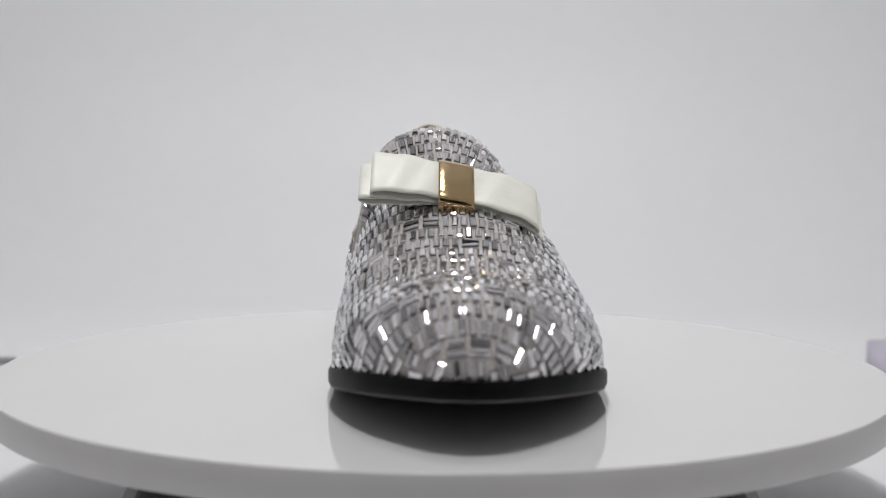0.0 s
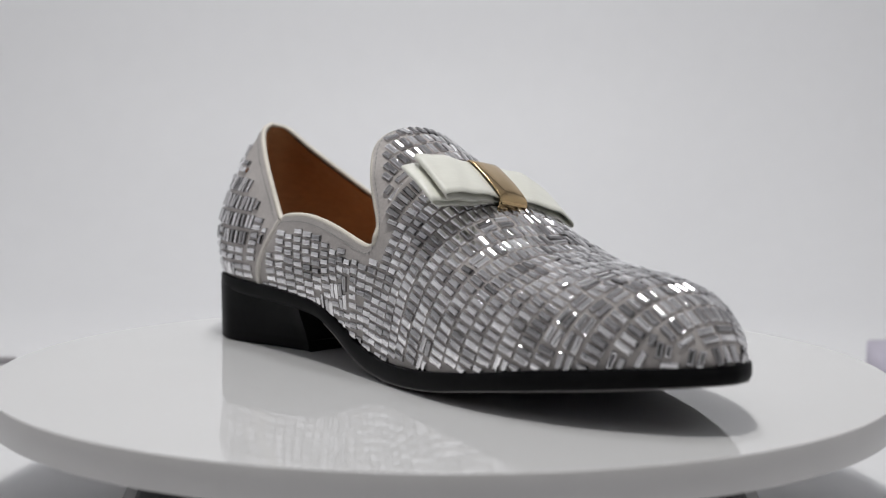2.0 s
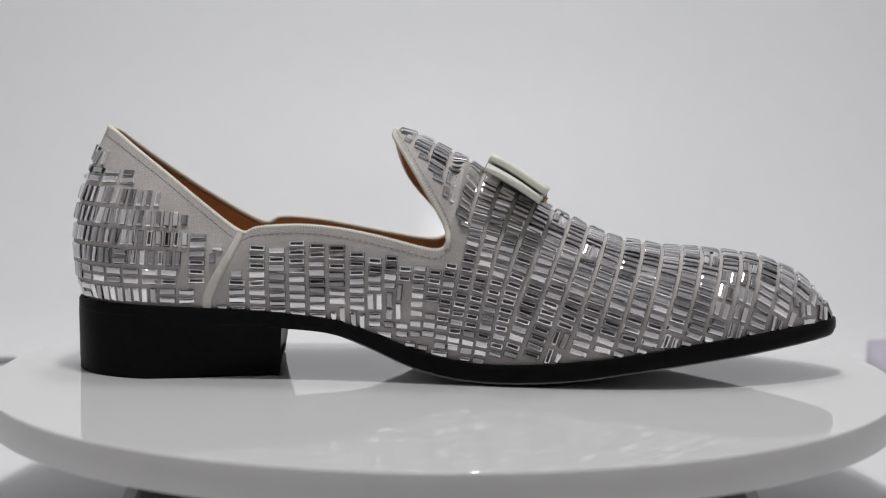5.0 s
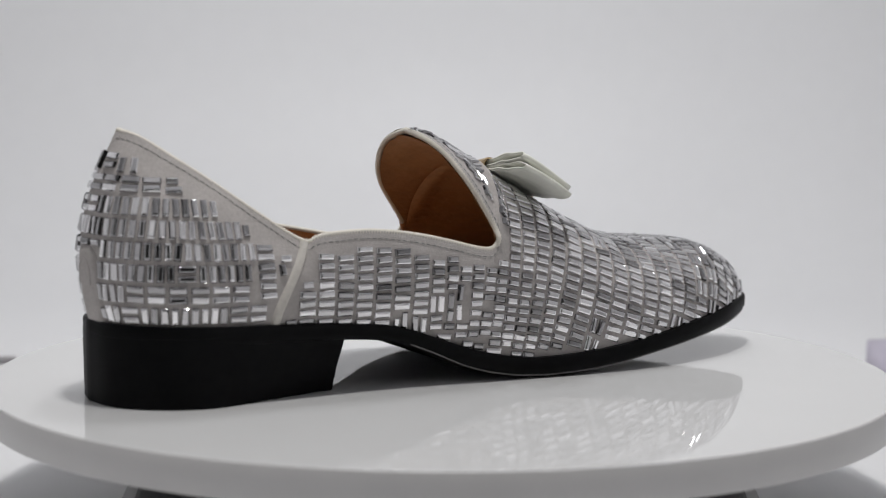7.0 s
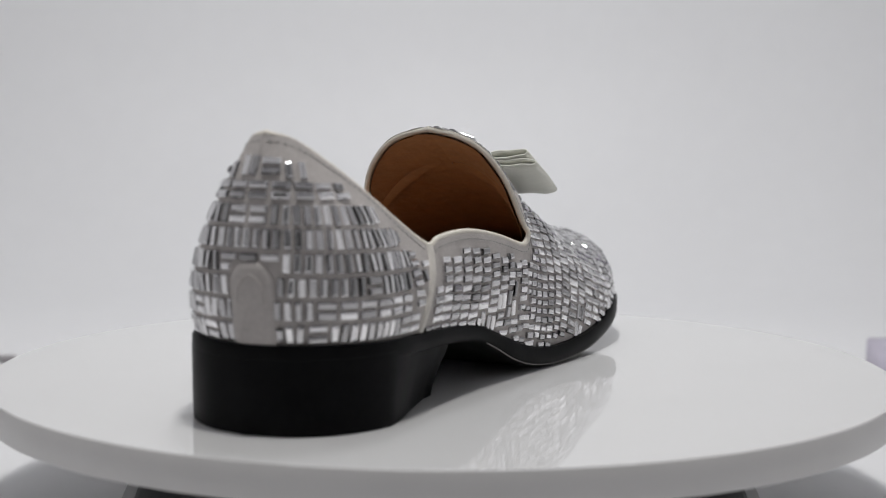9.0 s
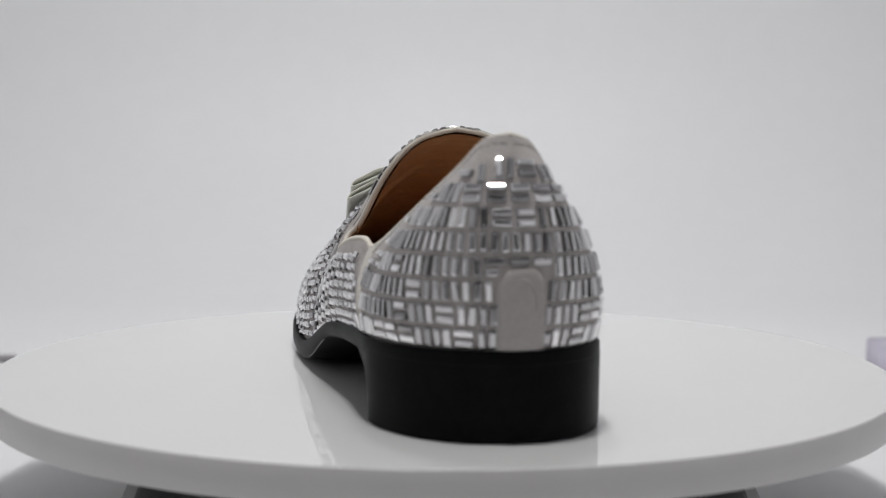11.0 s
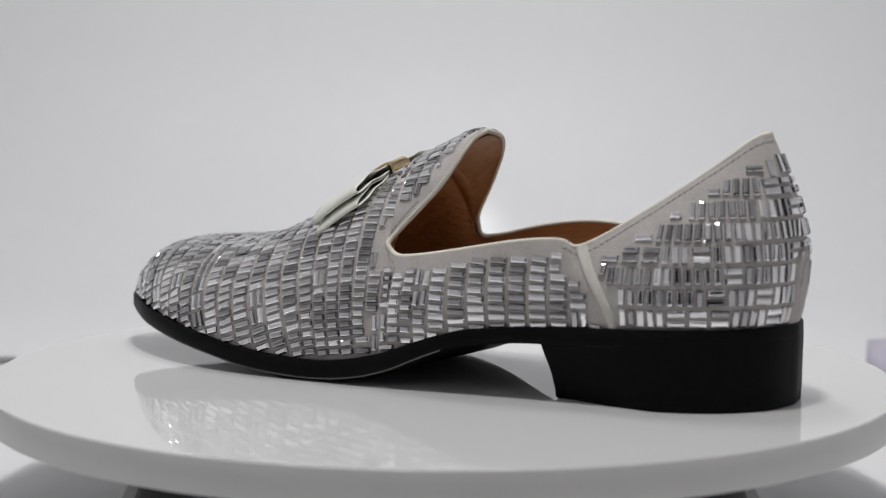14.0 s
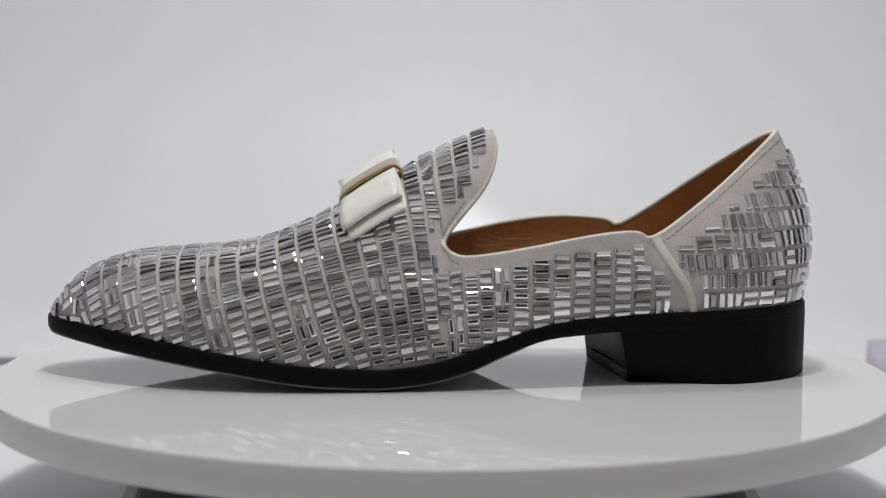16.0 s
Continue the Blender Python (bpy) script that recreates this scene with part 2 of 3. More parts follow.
# Rear rows, from the heel's back to the throat: foot of the wall on the sole (x, y); top line (x, y, z); belly; then the
# height share of the lower handle, sideways share and height share of the upper handle.
REAR = {1: [
    (-7, 145.5, -7.5, 136.5, 97.2, 5.9, 0.35, 0.7, 0.64),
    (8, 142.5, 0.5, 133.2, 95.4, 7.1, 0.35, 0.65, 0.64),
    (21, 133.5, 6, 124.5, 88, 6.5, 0.35, 0.6, 0.64),
    (30, 120, 14.5, 112.5, 78, 5.5, 0.35, 0.6, 0.64),
    (34, 108, 22.5, 100, 68.5, 5, 0.35, 0.5, 0.62),
    (35.5, 96, 32.8, 81, 56, 4.5, 0.35, 0.3, 0.62),
    (36.3, 88, 35, 76.3, 58.2, 3.5, 0.35, 0.15, 0.65),
    (37.5, 79, 36.8, 69, 58.4, 3, 0.35, 0.1, 0.65),
    (40.8, 60, 39.8, 55, 56.8, 3, 0.38, 0.1, 0.68),
    (44.8, 41, 42, 40, 54, 3, 0.4, 0.1, 0.70),
    (47.5, 28, 43, 25, 51.3, 3, 0.42, 0.1, 0.72),
    (49.6, 17, 42.5, 11, 49.3, 3, 0.44, 0.1, 0.72),
    (50.5, 12, 41.5, 5.3, 49.5, 3, 0.44, 0.1, 0.72)],
    -1: [
    (-7, 145.5, -7.5, 136.5, 97.2, 5.9, 0.35, 0.7, 0.64),
    (-21, 142, -15, 130.5, 94.8, 7.1, 0.35, 0.72, 0.66),
    (-31.5, 133, -20.5, 119.5, 87.5, 7.5, 0.35, 0.66, 0.66),
    (-38, 119, -25.5, 106, 78.3, 6.5, 0.35, 0.55, 0.64),
    (-39, 104, -30, 91, 67.3, 4.5, 0.35, 0.4, 0.62),
    (-37.5, 88, -34.7, 75, 56.8, 4, 0.35, 0.3, 0.62),
    (-36.9, 80, -35.3, 71, 58.6, 3.5, 0.35, 0.15, 0.65),
    (-36.3, 71, -35.2, 64, 59.6, 3, 0.35, 0.1, 0.65),
    (-35.2, 54, -35.6, 48, 60.2, 3, 0.38, 0.1, 0.68),
    (-34.8, 37, -36, 30, 58, 3, 0.4, 0.1, 0.70),
    (-35.0, 24, -36.3, 16, 55, 3, 0.42, 0.1, 0.72),
    (-35.6, 14, -36.3, 3, 51.8, 3, 0.44, 0.1, 0.72),
    (-36.0, 9, -36.2, -2.4, 51.5, 3, 0.44, 0.1, 0.72)]}
# Front rows, from the throat to the toe: foot right (x, y), foot left (x, y), ridge (x, y, z), handles.
FRONT = [
    (51, 9, -36.2, 5, 0.3, -9, 85, 3.0, 0.52, 0.46, 0.74, 1.0),
    (54.2, -12, -37.6, -14, 1, -16, 80.5, 2.5, 0.52, 0.46, 0.76, 1.0),
    (56.3, -30, -38.8, -31, 2, -30, 72.3, 2, 0.54, 0.48, 0.77, 1.0),
    (57.6, -46, -39.3, -46, 3, -45, 64.4, 2, 0.56, 0.52, 0.75, 1.0),
    (57.8, -61, -39.2, -61, 4, -58, 58, 2, 0.58, 0.54, 0.71, 1.0),
    (56.5, -75, -38, -75, 5, -71, 53, 2, 0.6, 0.56, 0.64, 1.0),
    (54, -90, -35.5, -90, 6, -87, 50.2, 1.5, 0.62, 0.58, 0.62, 1.0),
    (48.5, -107, -30.5, -107, 7, -105, 48.9, 1.5, 0.62, 0.58, 0.6, 1.0),
    (40.5, -124, -23, -124, 8, -122, 47.2, 1.5, 0.62, 0.58, 0.6, 1.0),
    (31, -138, -13.5, -138, 8.5, -135, 43.3, 1.5, 0.6, 0.58, 0.58, 0.98),
    (23.5, -147.5, -5.5, -147.5, 9, -144.5, 38, 1.5, 0.55, 0.54, 0.54, 0.95),
    (17, -153, 1, -153, 9, -150.8, 31.5, 1.5, 0.5, 0.5, 0.5, 0.9),
    (9, -155.8, 9, -155.8, 9, -154.5, 25.5, 1.0, 0.4, 0.5, 0.5, 0.8)]
# Tongue rows, from its tip to the throat: edge (x, y, z) and ridge (x, y, z).
TONGUE = {1: [
    (4, 20.0, 96.4, -3, 18.8, 97.4),
    (13.5, 20.6, 92.6, -2.8, 15, 96.4),
    (21.3, 19.7, 85, -2.4, 11, 95.0),
    (26.6, 16.6, 76.8, -1.8, 6.5, 93.0),
    (29.8, 11.5, 70, -1.2, 2, 90.8),
    (32.2, 6.4, 64, -0.6, -2.5, 88.5),
    (34.5, 2.3, 58.7, -0.2, -5.4, 87),
    (37.4, 0.4, 54.6, 0.1, -7.4, 86)],
    -1: [
    (-9, 19.4, 96.9, -3, 18.8, 97.4),
    (-17, 17.4, 94.7, -2.8, 15, 96.4),
    (-24.8, 13, 89.5, -2.4, 11, 95.0),
    (-28.6, 8.6, 83, -1.8, 6.5, 93.0),
    (-31.6, 3.8, 75.5, -1.2, 2, 90.8),
    (-32.8, -0.8, 68, -0.6, -2.5, 88.5),
    (-33.6, -3.8, 62.5, -0.2, -5.4, 87),
    (-34.7, -6, 57.3, 0.1, -7.4, 86)]}
THROAT = {1: (39.6, 1.4, 51.4), -1: (-35.7, -5.3, 53.4)}
SPLIT = 0.36         # share of the throat's row that lies below the opening
NKL, NKU = 23, 31
NR, NF, NT = 131, 145, 57
JOINT_ROW = 50       # seam between heel counter and quarter


def outward(points, sign):
    p = np.asarray(points, float)
    t = np.gradient(p, axis=0)
    o = np.stack([-t[:, 1], t[:, 0]], 1) * sign
    o /= np.linalg.norm(o, axis=1, keepdims=True) + 1e-9
    return o


def bezier(c, ks):
    k = np.asarray(ks)[None, :, None]
    b, p, q, t = (c[:, None, i:i + 3] for i in (0, 3, 6, 9))
    return b * (1 - k) ** 3 + 3 * p * k * (1 - k) ** 2 + 3 * q * k * k * (1 - k) + t * k ** 3


def half_upper(side):
    """Lower grid (rear and front, sole to half height) and upper grid (tongue and front, to the ridge) of one half."""
    rear = REAR[side]
    feet = [r[:2] for r in rear] + [r[0:2] if side > 0 else r[2:4] for r in FRONT]
    out = outward(feet, side)
    out[0], out[-1] = (0, 1), (0, -1)
    rows_r, rows_f, rows_t = [], [], []
    for r, o in zip(rear, out):
        B = np.array([r[0], r[1], float(sole_top(r[1])) - 1.0])
        T = np.array(r[2:5])
        dz = T[2] - B[2]
        c1 = np.array([*(B[:2] + o * r[5]), B[2] + dz * r[6]])
        c2 = np.array([*(T[:2] + (B - T)[:2] * r[7] + o * r[5] * 1.1), B[2] + dz * r[8]])
        rows_r.append(np.concatenate([B, c1, c2, T]))
    for r, o in zip(FRONT, out[len(rear):]):
        foot = r[0:2] if side > 0 else r[2:4]
        B = np.array([foot[0], foot[1], float(sole_top(foot[1])) - 1.0])
        T = np.array(r[4:7])
        dz, sh = T[2] - B[2], r[9] if side > 0 else r[10]
        c1 = np.array([*(B[:2] + o * r[7]), B[2] + dz * r[8]])
        c2 = np.array([*(T[:2] + (B - T)[:2] * sh), B[2] + dz * r[11]])
        if r is FRONT[0]:
            # bend this row through the corner of the opening
            k = SPLIT
            m = B * (1 - k) ** 3 + 3 * c1 * k * (1 - k) ** 2 + 3 * c2 * k * k * (1 - k) + T * k ** 3
            d = (np.array(THROAT[side]) - m) / (3 * k * (1 - k))
            c1, c2 = c1 + d, c2 + d
        rows_f.append(np.concatenate([B, c1, c2, T]))
    B, c1, c2, T = rows_f[0].reshape(4, 3)
    k = SPLIT
    p01, p12, p23 = B + (c1 - B) * k, c1 + (c2 - c1) * k, c2 + (T - c2) * k
    p012, p123 = p01 + (p12 - p01) * k, p12 + (p23 - p12) * k
    m = p012 + (p123 - p012) * k
    rows_r.append(np.concatenate([B, p01, p012, m]))
    for e in TONGUE[side]:
        E, T = np.array(e[:3]), np.array(e[3:])
        d = T - E
        c1 = E + d * (0.12, 0.2, 0.5)
        c2 = T - d * (0.5, 0.35, 0.02)
        rows_t.append(np.concatenate([E, c1, c2, T]))
    rows_t.append(np.concatenate([m, p123, p23, rows_f[0][9:12]]))
    cr = curve_through(rows_r, np.linspace(0, 1, NR))
    cf = curve_through(rows_f, np.linspace(0, 1, NF))
    ct = curve_through(rows_t, np.linspace(0, 1, NT))
    kl, ku = np.linspace(0, SPLIT, NKL), np.linspace(SPLIT, 1, NKU)
    low = np.vstack([bezier(cr, np.linspace(0, 1, NKL))[:-1], bezier(cf, kl)])
    high = np.vstack([bezier(ct, np.linspace(0, 1, NKU))[:-1], bezier(cf, ku)])
    return low, high


LOW, HIGH, LOW_N, HIGH_N = {}, {}, {}, {}
for side in (1, -1):
    LOW[side], HIGH[side] = half_upper(side)
    for A, N in ((LOW, LOW_N), (HIGH, HIGH_N)):
        n = np.cross(np.gradient(A[side], axis=0), np.gradient(A[side], axis=1)) * -side
        n /= np.linalg.norm(n, axis=2, keepdims=True) + 1e-9
        N[side] = n
R0, T0 = NR - 1, NT - 1      # first front row in each grid
MM = 0.001


def two_halves(offset=0.0, flip=False):
    verts, faces = [], []
    for side in (1, -1):
        for A, N in ((LOW, LOW_N), (HIGH, HIGH_N)):
            n = N[side]
            if offset:
                d = np.linalg.norm(A[side] - np.array(THROAT[side]), axis=2, keepdims=True)
                w = np.exp(-(d / 8) ** 2)
                n = n * (1 - w) + np.array((side * 0.92, -0.1, 0.3)) * w
                n = n / np.linalg.norm(n, axis=2, keepdims=True)
            P = A[side] + n * offset
            n0 = len(verts)
            verts += list(P.reshape(-1, 3) * MM)
            f = grid_faces(P.shape[0], P.shape[1])
            if (side < 0) != flip:
                f = [q[::-1] for q in f]
            faces += [tuple(i + n0 for i in q) for q in f]
    return verts, faces


def tube(path, radius, ribs=0.0, pitch=1.0, n=8, closed=False):
    """A tube along a polyline (mm), with a ribbed skin; returns verts and faces."""
    P = np.asarray(path, float)
    d = np.linalg.norm(np.diff(P, axis=0), axis=1)
    L = np.concatenate([[0], np.cumsum(d)])
    m = max(8, int(L[-1] / pitch) * 2 + 1)
    u = np.linspace(0, L[-1], m)
    Q = np.stack([np.interp(u, L, P[:, i]) for i in range(3)], 1)
    t = np.gradient(Q, axis=0)
    t /= np.linalg.norm(t, axis=1, keepdims=True) + 1e-9
    up = np.array([0.3, 0.2, 1.0])
    a = np.cross(t, up)
    a /= np.linalg.norm(a, axis=1, keepdims=True) + 1e-9
    b = np.cross(a, t)
    verts = []
    for i in range(m):
        r = radius * (1 - ribs * (i % 2))
        for j in range(n):
            w = 2 * math.pi * j / n
            verts.append((Q[i] + r * (math.cos(w) * a[i] + math.sin(w) * b[i])) * MM)
    faces = []
    for i in range(m - 1):
        for j in range(n):
            faces.append((i * n + j, i * n + (j + 1) % n, (i + 1) * n + (j + 1) % n, (i + 1) * n + j))
    faces += [tuple(range(n))[::-1], tuple((m - 1) * n + j for j in range(n))]
    return verts, faces


def outline(grow=0.0, n=120):
    """The sole's outline, anticlockwise from the heel's back, as (x, y) in mm."""
    def even(line):
        L = np.concatenate([[0], np.cumsum(np.linalg.norm(np.diff(line, axis=0), axis=1))])
        u = np.linspace(0, L[-1], n)
        return np.stack([np.interp(u, L, line[:, i]) for i in (0, 1)], 1)
    r, l = even(LOW[1][:, 0, :2]), even(LOW[-1][:, 0, :2])
    ring = np.vstack([r, l[-2:0:-1]])
    t = np.roll(ring, -1, 0) - np.roll(ring, 1, 0)
    o = np.stack([-t[:, 1], t[:, 0]], 1)
    o /= np.linalg.norm(o, axis=1, keepdims=True) + 1e-9
    return ring + o * grow


def slab(rings):
    """Closed solid from a stack of rings of equal count (mm)."""
    n = len(rings[0])
    verts = [p * MM for ring in rings for p in ring]
    faces = []
    for i in range(len(rings) - 1):
        for j in range(n):
            faces.append((i * n + j, i * n + (j + 1) % n, (i + 1) * n + (j + 1) % n, (i + 1) * n + j))
    # caps as strips across, from the two sides of the outline
    for base, flip in ((0, True), ((len(rings) - 1) * n, False)):
        for j in range(n // 2):
            a, b, c, d = base + j, base + j + 1, base + (n - j - 1) % n, base + (n - j) % n
            q = [a, b, c, d]
            q = [v for i, v in enumerate(q) if v not in q[:i]]
            if len(q) > 2:
                faces.append(tuple(q[::-1] if flip else q))
    return verts, faces


def solid(name, verts, faces, mat, parent, label="", smooth=True, sharp=None):
    bm = bmesh.new()
    vs = [bm.verts.new(v) for v in verts]
    for f in faces:
        try:
            bm.faces.new([vs[i] for i in f])
        except ValueError:
            pass
    bmesh.ops.remove_doubles(bm, verts=bm.verts, dist=1e-6)
    ob = part(name, bm, mat, parent, label, smooth)
    if sharp:
        ob.data.set_sharp_from_angle(angle=radians(sharp))
    return ob


SHOE = new("loafer")
tagged(SHOE, "silver crystal-covered grey suede loafer with ivory bow", "shoe")


def build_shoe_body():
    verts, faces = two_halves(0.0)
    solid("upper", verts, faces, SUEDE, SHOE, "light grey suede upper")
    verts, faces = two_halves(-2.9, True)
    solid("lining", verts, faces, LINING, SHOE, "tan leather lining")
    ring = outline(-1.5)
    z = sole_top(ring[:, 1])
    v, f = slab([np.column_stack([ring, z - 0.5]), np.column_stack([ring, z + 2.5])])
    solid("insole", v, f, LINING, SHOE, "tan leather insole", sharp=40)
    # outsole with a rounded edge
    a, b, c = outline(2.2), outline(2.8), outline(1.4)
    zt, zl = sole_top(b[:, 1]), sole_low(b[:, 1])
    v, f = slab([np.column_stack([outline(-7), sole_low(c[:, 1])]), np.column_stack([c, zl + 1.1]), np.column_stack([a, zl + 1.8]),
                 np.column_stack([b, zl + 2.8]), np.column_stack([b, zt - 1.0]), np.column_stack([a, zt]), np.column_stack([outline(-3), zt])])
    solid("outsole", v, f, BLACK, SHOE, "black leather outsole", sharp=50)
    # heel block, cut off straight at the breast
    def heel_ring(grow, left, right, taper):
        """Ring of the heel block: the breast runs from y = left on the inner side to y = right on the outer side."""
        r = outline(grow)
        pinch = np.clip((112 - r[:, 1]) / 45, 0, 1) * taper
        r[:, 0] -= np.sign(r[:, 0]) * pinch
        keep = r.copy()
        mid = outline(2.6)
        idx = np.where(mid[:, 1] < 61 + 10 * np.clip((mid[:, 0] + 36) / 74, 0, 1))[0]
        i0, i1 = idx[0] - 1, (idx[-1] + 1) % len(r)
        w = (np.arange(len(idx)) + 1) / (len(idx) + 1)
        keep[idx, 0] = r[i0, 0] + (r[i1, 0] - r[i0, 0]) * w
        keep[idx, 1] = right + (left - right) * w + 1.5 * np.sin(w * math.pi)
        keep[i0, 1], keep[i1, 1] = right, left
        return keep
    levels = [(heel_ring(2.0, 62, 72, 10.5), 0.0), (heel_ring(2.6, 61.6, 71.6, 10.2), 0.6), (heel_ring(2.6, 61.3, 71.3, 9.5), 4.9)]
    v, f = slab([np.column_stack([r, np.full(len(r), z)]) for r, z in levels])
    solid("heel_top_lift", v, f, BLACK, SHOE, "black rubber top lift", sharp=30)
    levels = [(heel_ring(2.75, 61.2, 71.2, 9.4), 4.9), (heel_ring(2.75, 60.9, 70.8, 8.2), 9.0), (heel_ring(2.8, 60.5, 70.0, 6.6), 13.0),
              (heel_ring(2.85, 60, 69, 5.0), 17.0), (heel_ring(2.95, 59, 67, 2.6), 25.0)]
    v, f = slab([np.column_stack([r, np.full(len(r), z)]) for r, z in levels])
    solid("heel", v, f, BLACK, SHOE, "black stacked heel block", sharp=30)
    # pale bead along the lower edge of the forepart: caught light put in as colour
    ring = outline(1.9)
    low = [(x, y, float(sole_low(y)) + 1.35) for x, y in ring if y < 34]
    v, f = tube(low, 0.3, 0.0, 1.5, 6)
    solid("sole_edge_line", v, f, EDGE_GLINT, SHOE, "grey bead standing for light caught on the sole edge")


build_shoe_body()


RIM, RIM_N, SEAM = {}, {}, {}
for side in (1, -1):
    RIM[side] = np.vstack([LOW[side][:NR, -1], HIGH[side][:NT - 1, 0][::-1], HIGH[side][:1, -1]])
    RIM_N[side] = np.vstack([LOW_N[side][:NR, -1], HIGH_N[side][:NT - 1, 0][::-1], [(0, 0.3, 0.95)]])
    SEAM[side] = LOW[side][JOINT_ROW]


def look_up(A, i, j):
    """Bilinear look-up in a grid at fractional row and column."""
    i, j = np.clip(i, 0, A.shape[0] - 1.001), np.clip(j, 0, A.shape[1] - 1.001)
    i0, j0 = int(i), int(j)
    u, v = i - i0, j - j0
    return A[i0, j0] * (1 - u) * (1 - v) + A[i0 + 1, j0] * u * (1 - v) + A[i0, j0 + 1] * (1 - u) * v + A[i0 + 1, j0 + 1] * u * v


def far_from(p, line):
    return float(np.min(np.linalg.norm(line - p, axis=1)))


def eased(line, rounds=14):
    """A line with its small kinks drawn smooth."""
    q = np.array(line)
    for _ in range(rounds):
        q[1:-1] = q[1:-1] * 0.5 + (q[:-2] + q[2:]) * 0.25
    return q


def build_trim():
    # ribbed piping round the opening, one length for each half
    for side in (1, -1):
        v, f = tube(eased(RIM[side] - RIM_N[side] * 0.9), 1.3, 0.36, 1.15, 8)
        solid("piping", v, f, PIPING, SHOE, "ribbed cream grosgrain piping")
        # raised binding over the seam of counter and quarter
        L, N = LOW[side], LOW_N[side]
        nu, nv = 9, 30
        P = np.zeros((nu, nv, 3))
        for i, w in enumerate(np.linspace(-1, 1, nu)):
            for j, k in enumerate(np.linspace(0, NKL - 1.1, nv)):
                P[i, j] = look_up(L, JOINT_ROW + w * 1.7, k) + look_up(N, JOINT_ROW + w * 1.7, k) * (1.1 - 1.2 * abs(w) ** 4)
        solid("seam_binding", list(P.reshape(-1, 3) * MM), grid_faces(nu, nv), BINDING, SHOE, "raised pale grey seam binding")
        # lock stitch below the edge
        bits_v, bits_f = [], []
        inset, inset_n = [], []
        for A, N, rows, flip in ((LOW, LOW_N, range(0, NR), False), (HIGH, HIGH_N, range(NT - 2, -1, -1), True)):
            for i in rows:
                col, nor = A[side][i], N[side][i]
                if not flip:
                    col, nor = col[::-1], nor[::-1]
                d = np.concatenate([[0], np.cumsum(np.linalg.norm(np.diff(col, axis=0), axis=1))])
                if d[-1] < 6:
                    continue
                inset.append([np.interp(2.9, d, col[:, c]) for c in range(3)])
                inset_n.append([np.interp(2.9, d, nor[:, c]) for c in range(3)])
        inset, inset_n = np.array(inset), np.array(inset_n)
        L = np.concatenate([[0], np.cumsum(np.linalg.norm(np.diff(inset, axis=0), axis=1))])
        for g in np.arange(1.5, L[-1] - 2, 2.5):
            p, q = (np.array([np.interp(h, L, inset[:, c]) for c in range(3)]) for h in (g, g + 1.7))
            nn = np.array([np.interp(g, L, inset_n[:, c]) for c in range(3)])
            if np.linalg.norm(q - p) < 0.8 or (side > 0 and 8 < p[1] < 76):
                continue
            t = (q - p) / np.linalg.norm(q - p)
            b = np.cross(t, nn) * 0.17
            n0 = len(bits_v)
            for e, w2 in ((p, 0.6), ((p + q) / 2, 1.0), (q, 0.6)):
                bits_v += [(e + b * w2 + nn * 0.1) * MM, (e + nn * (0.1 + 0.3 * w2)) * MM, (e - b * w2 + nn * 0.1) * MM]
            for r in (0, 3):
                bits_f += [(n0 + r, n0 + r + 1, n0 + r + 4, n0 + r + 3), (n0 + r + 1, n0 + r + 2, n0 + r + 5, n0 + r + 4)]
        tagged(part_of("stitching", mesh_of("stitching", bits_v, bits_f), STITCH, SHOE, "grey-green lock stitching"), kind="stuff")


build_trim()


def heel_level(z0, slope=0.0):
    """A line round the heel counter from the right seam to the left seam, falling forwards by slope: points, normals."""
    pts, nrm = [], []
    for side in (1, -1):
        P, N = [], []
        for i in range(JOINT_ROW + 1):
            col, nor = LOW[side][i], LOW_N[side][i]
            z = z0 - slope * (145 - col[0, 1])
            if col[-1, 2] < z + 1:
                break
            P.append([np.interp(z, col[:, 2], col[:, c]) for c in range(3)])
            N.append([np.interp(z, col[:, 2], nor[:, c]) for c in range(3)])
        if side == 1:
            pts, nrm = P[::-1], N[::-1]
        else:
            pts, nrm = pts + P[1:], nrm + N[1:]
    pts, nrm = np.array(pts), np.array(nrm)
    L = np.concatenate([[0], np.cumsum(np.linalg.norm(np.diff(pts, axis=0), axis=1))])
    i = int(np.argmin(np.abs(pts[:, 0] + 10.5) + (pts[:, 1] < 100) * 99))
    return pts, nrm, L - L[i]


def build_heel_tab():
    nu, nv = 15, 20
    P = np.zeros((nu, nv, 3))
    for j, v in enumerate(np.linspace(0, 1, nv)):
        z = 29.2 + 27.5 * v
        pts, nrm, L = heel_level(z)
        w = 8.8 * math.sqrt(max(0.02, 1 - max(0.0, (v - 0.68) / 0.32) ** 2))
        for i, u in enumerate(np.linspace(-1, 1, nu)):
            g = u * w
            p = np.array([np.interp(g, L, pts[:, c]) for c in range(3)])
            n = np.array([np.interp(g, L, nrm[:, c]) for c in range(3)])
            edge = max(abs(u), max(0.0, (v - 0.86) / 0.14))
            P[i, j] = p + n * (1.9 * (1 - edge ** 6) - 0.2)
    tab = solid("heel_tab", list(P.reshape(-1, 3) * MM), grid_faces(nu, nv), SUEDE, SHOE, "raised suede heel tab")
    path = []
    for k in np.linspace(0, 1, 41):
        w = math.pi * k
        u, v = 0.52 * math.cos(w), 0.50 + 0.34 * math.sin(w) ** 0.8
        path.append(look_up(P, (u + 1) / 2 * (nu - 1), v * (nv - 1)))
    v, f = tube(path, 0.5, 0.3, 1.0, 6)
    solid("tab_seam", v, f, SUEDE, tab, "corded seam round the tab")


build_heel_tab()


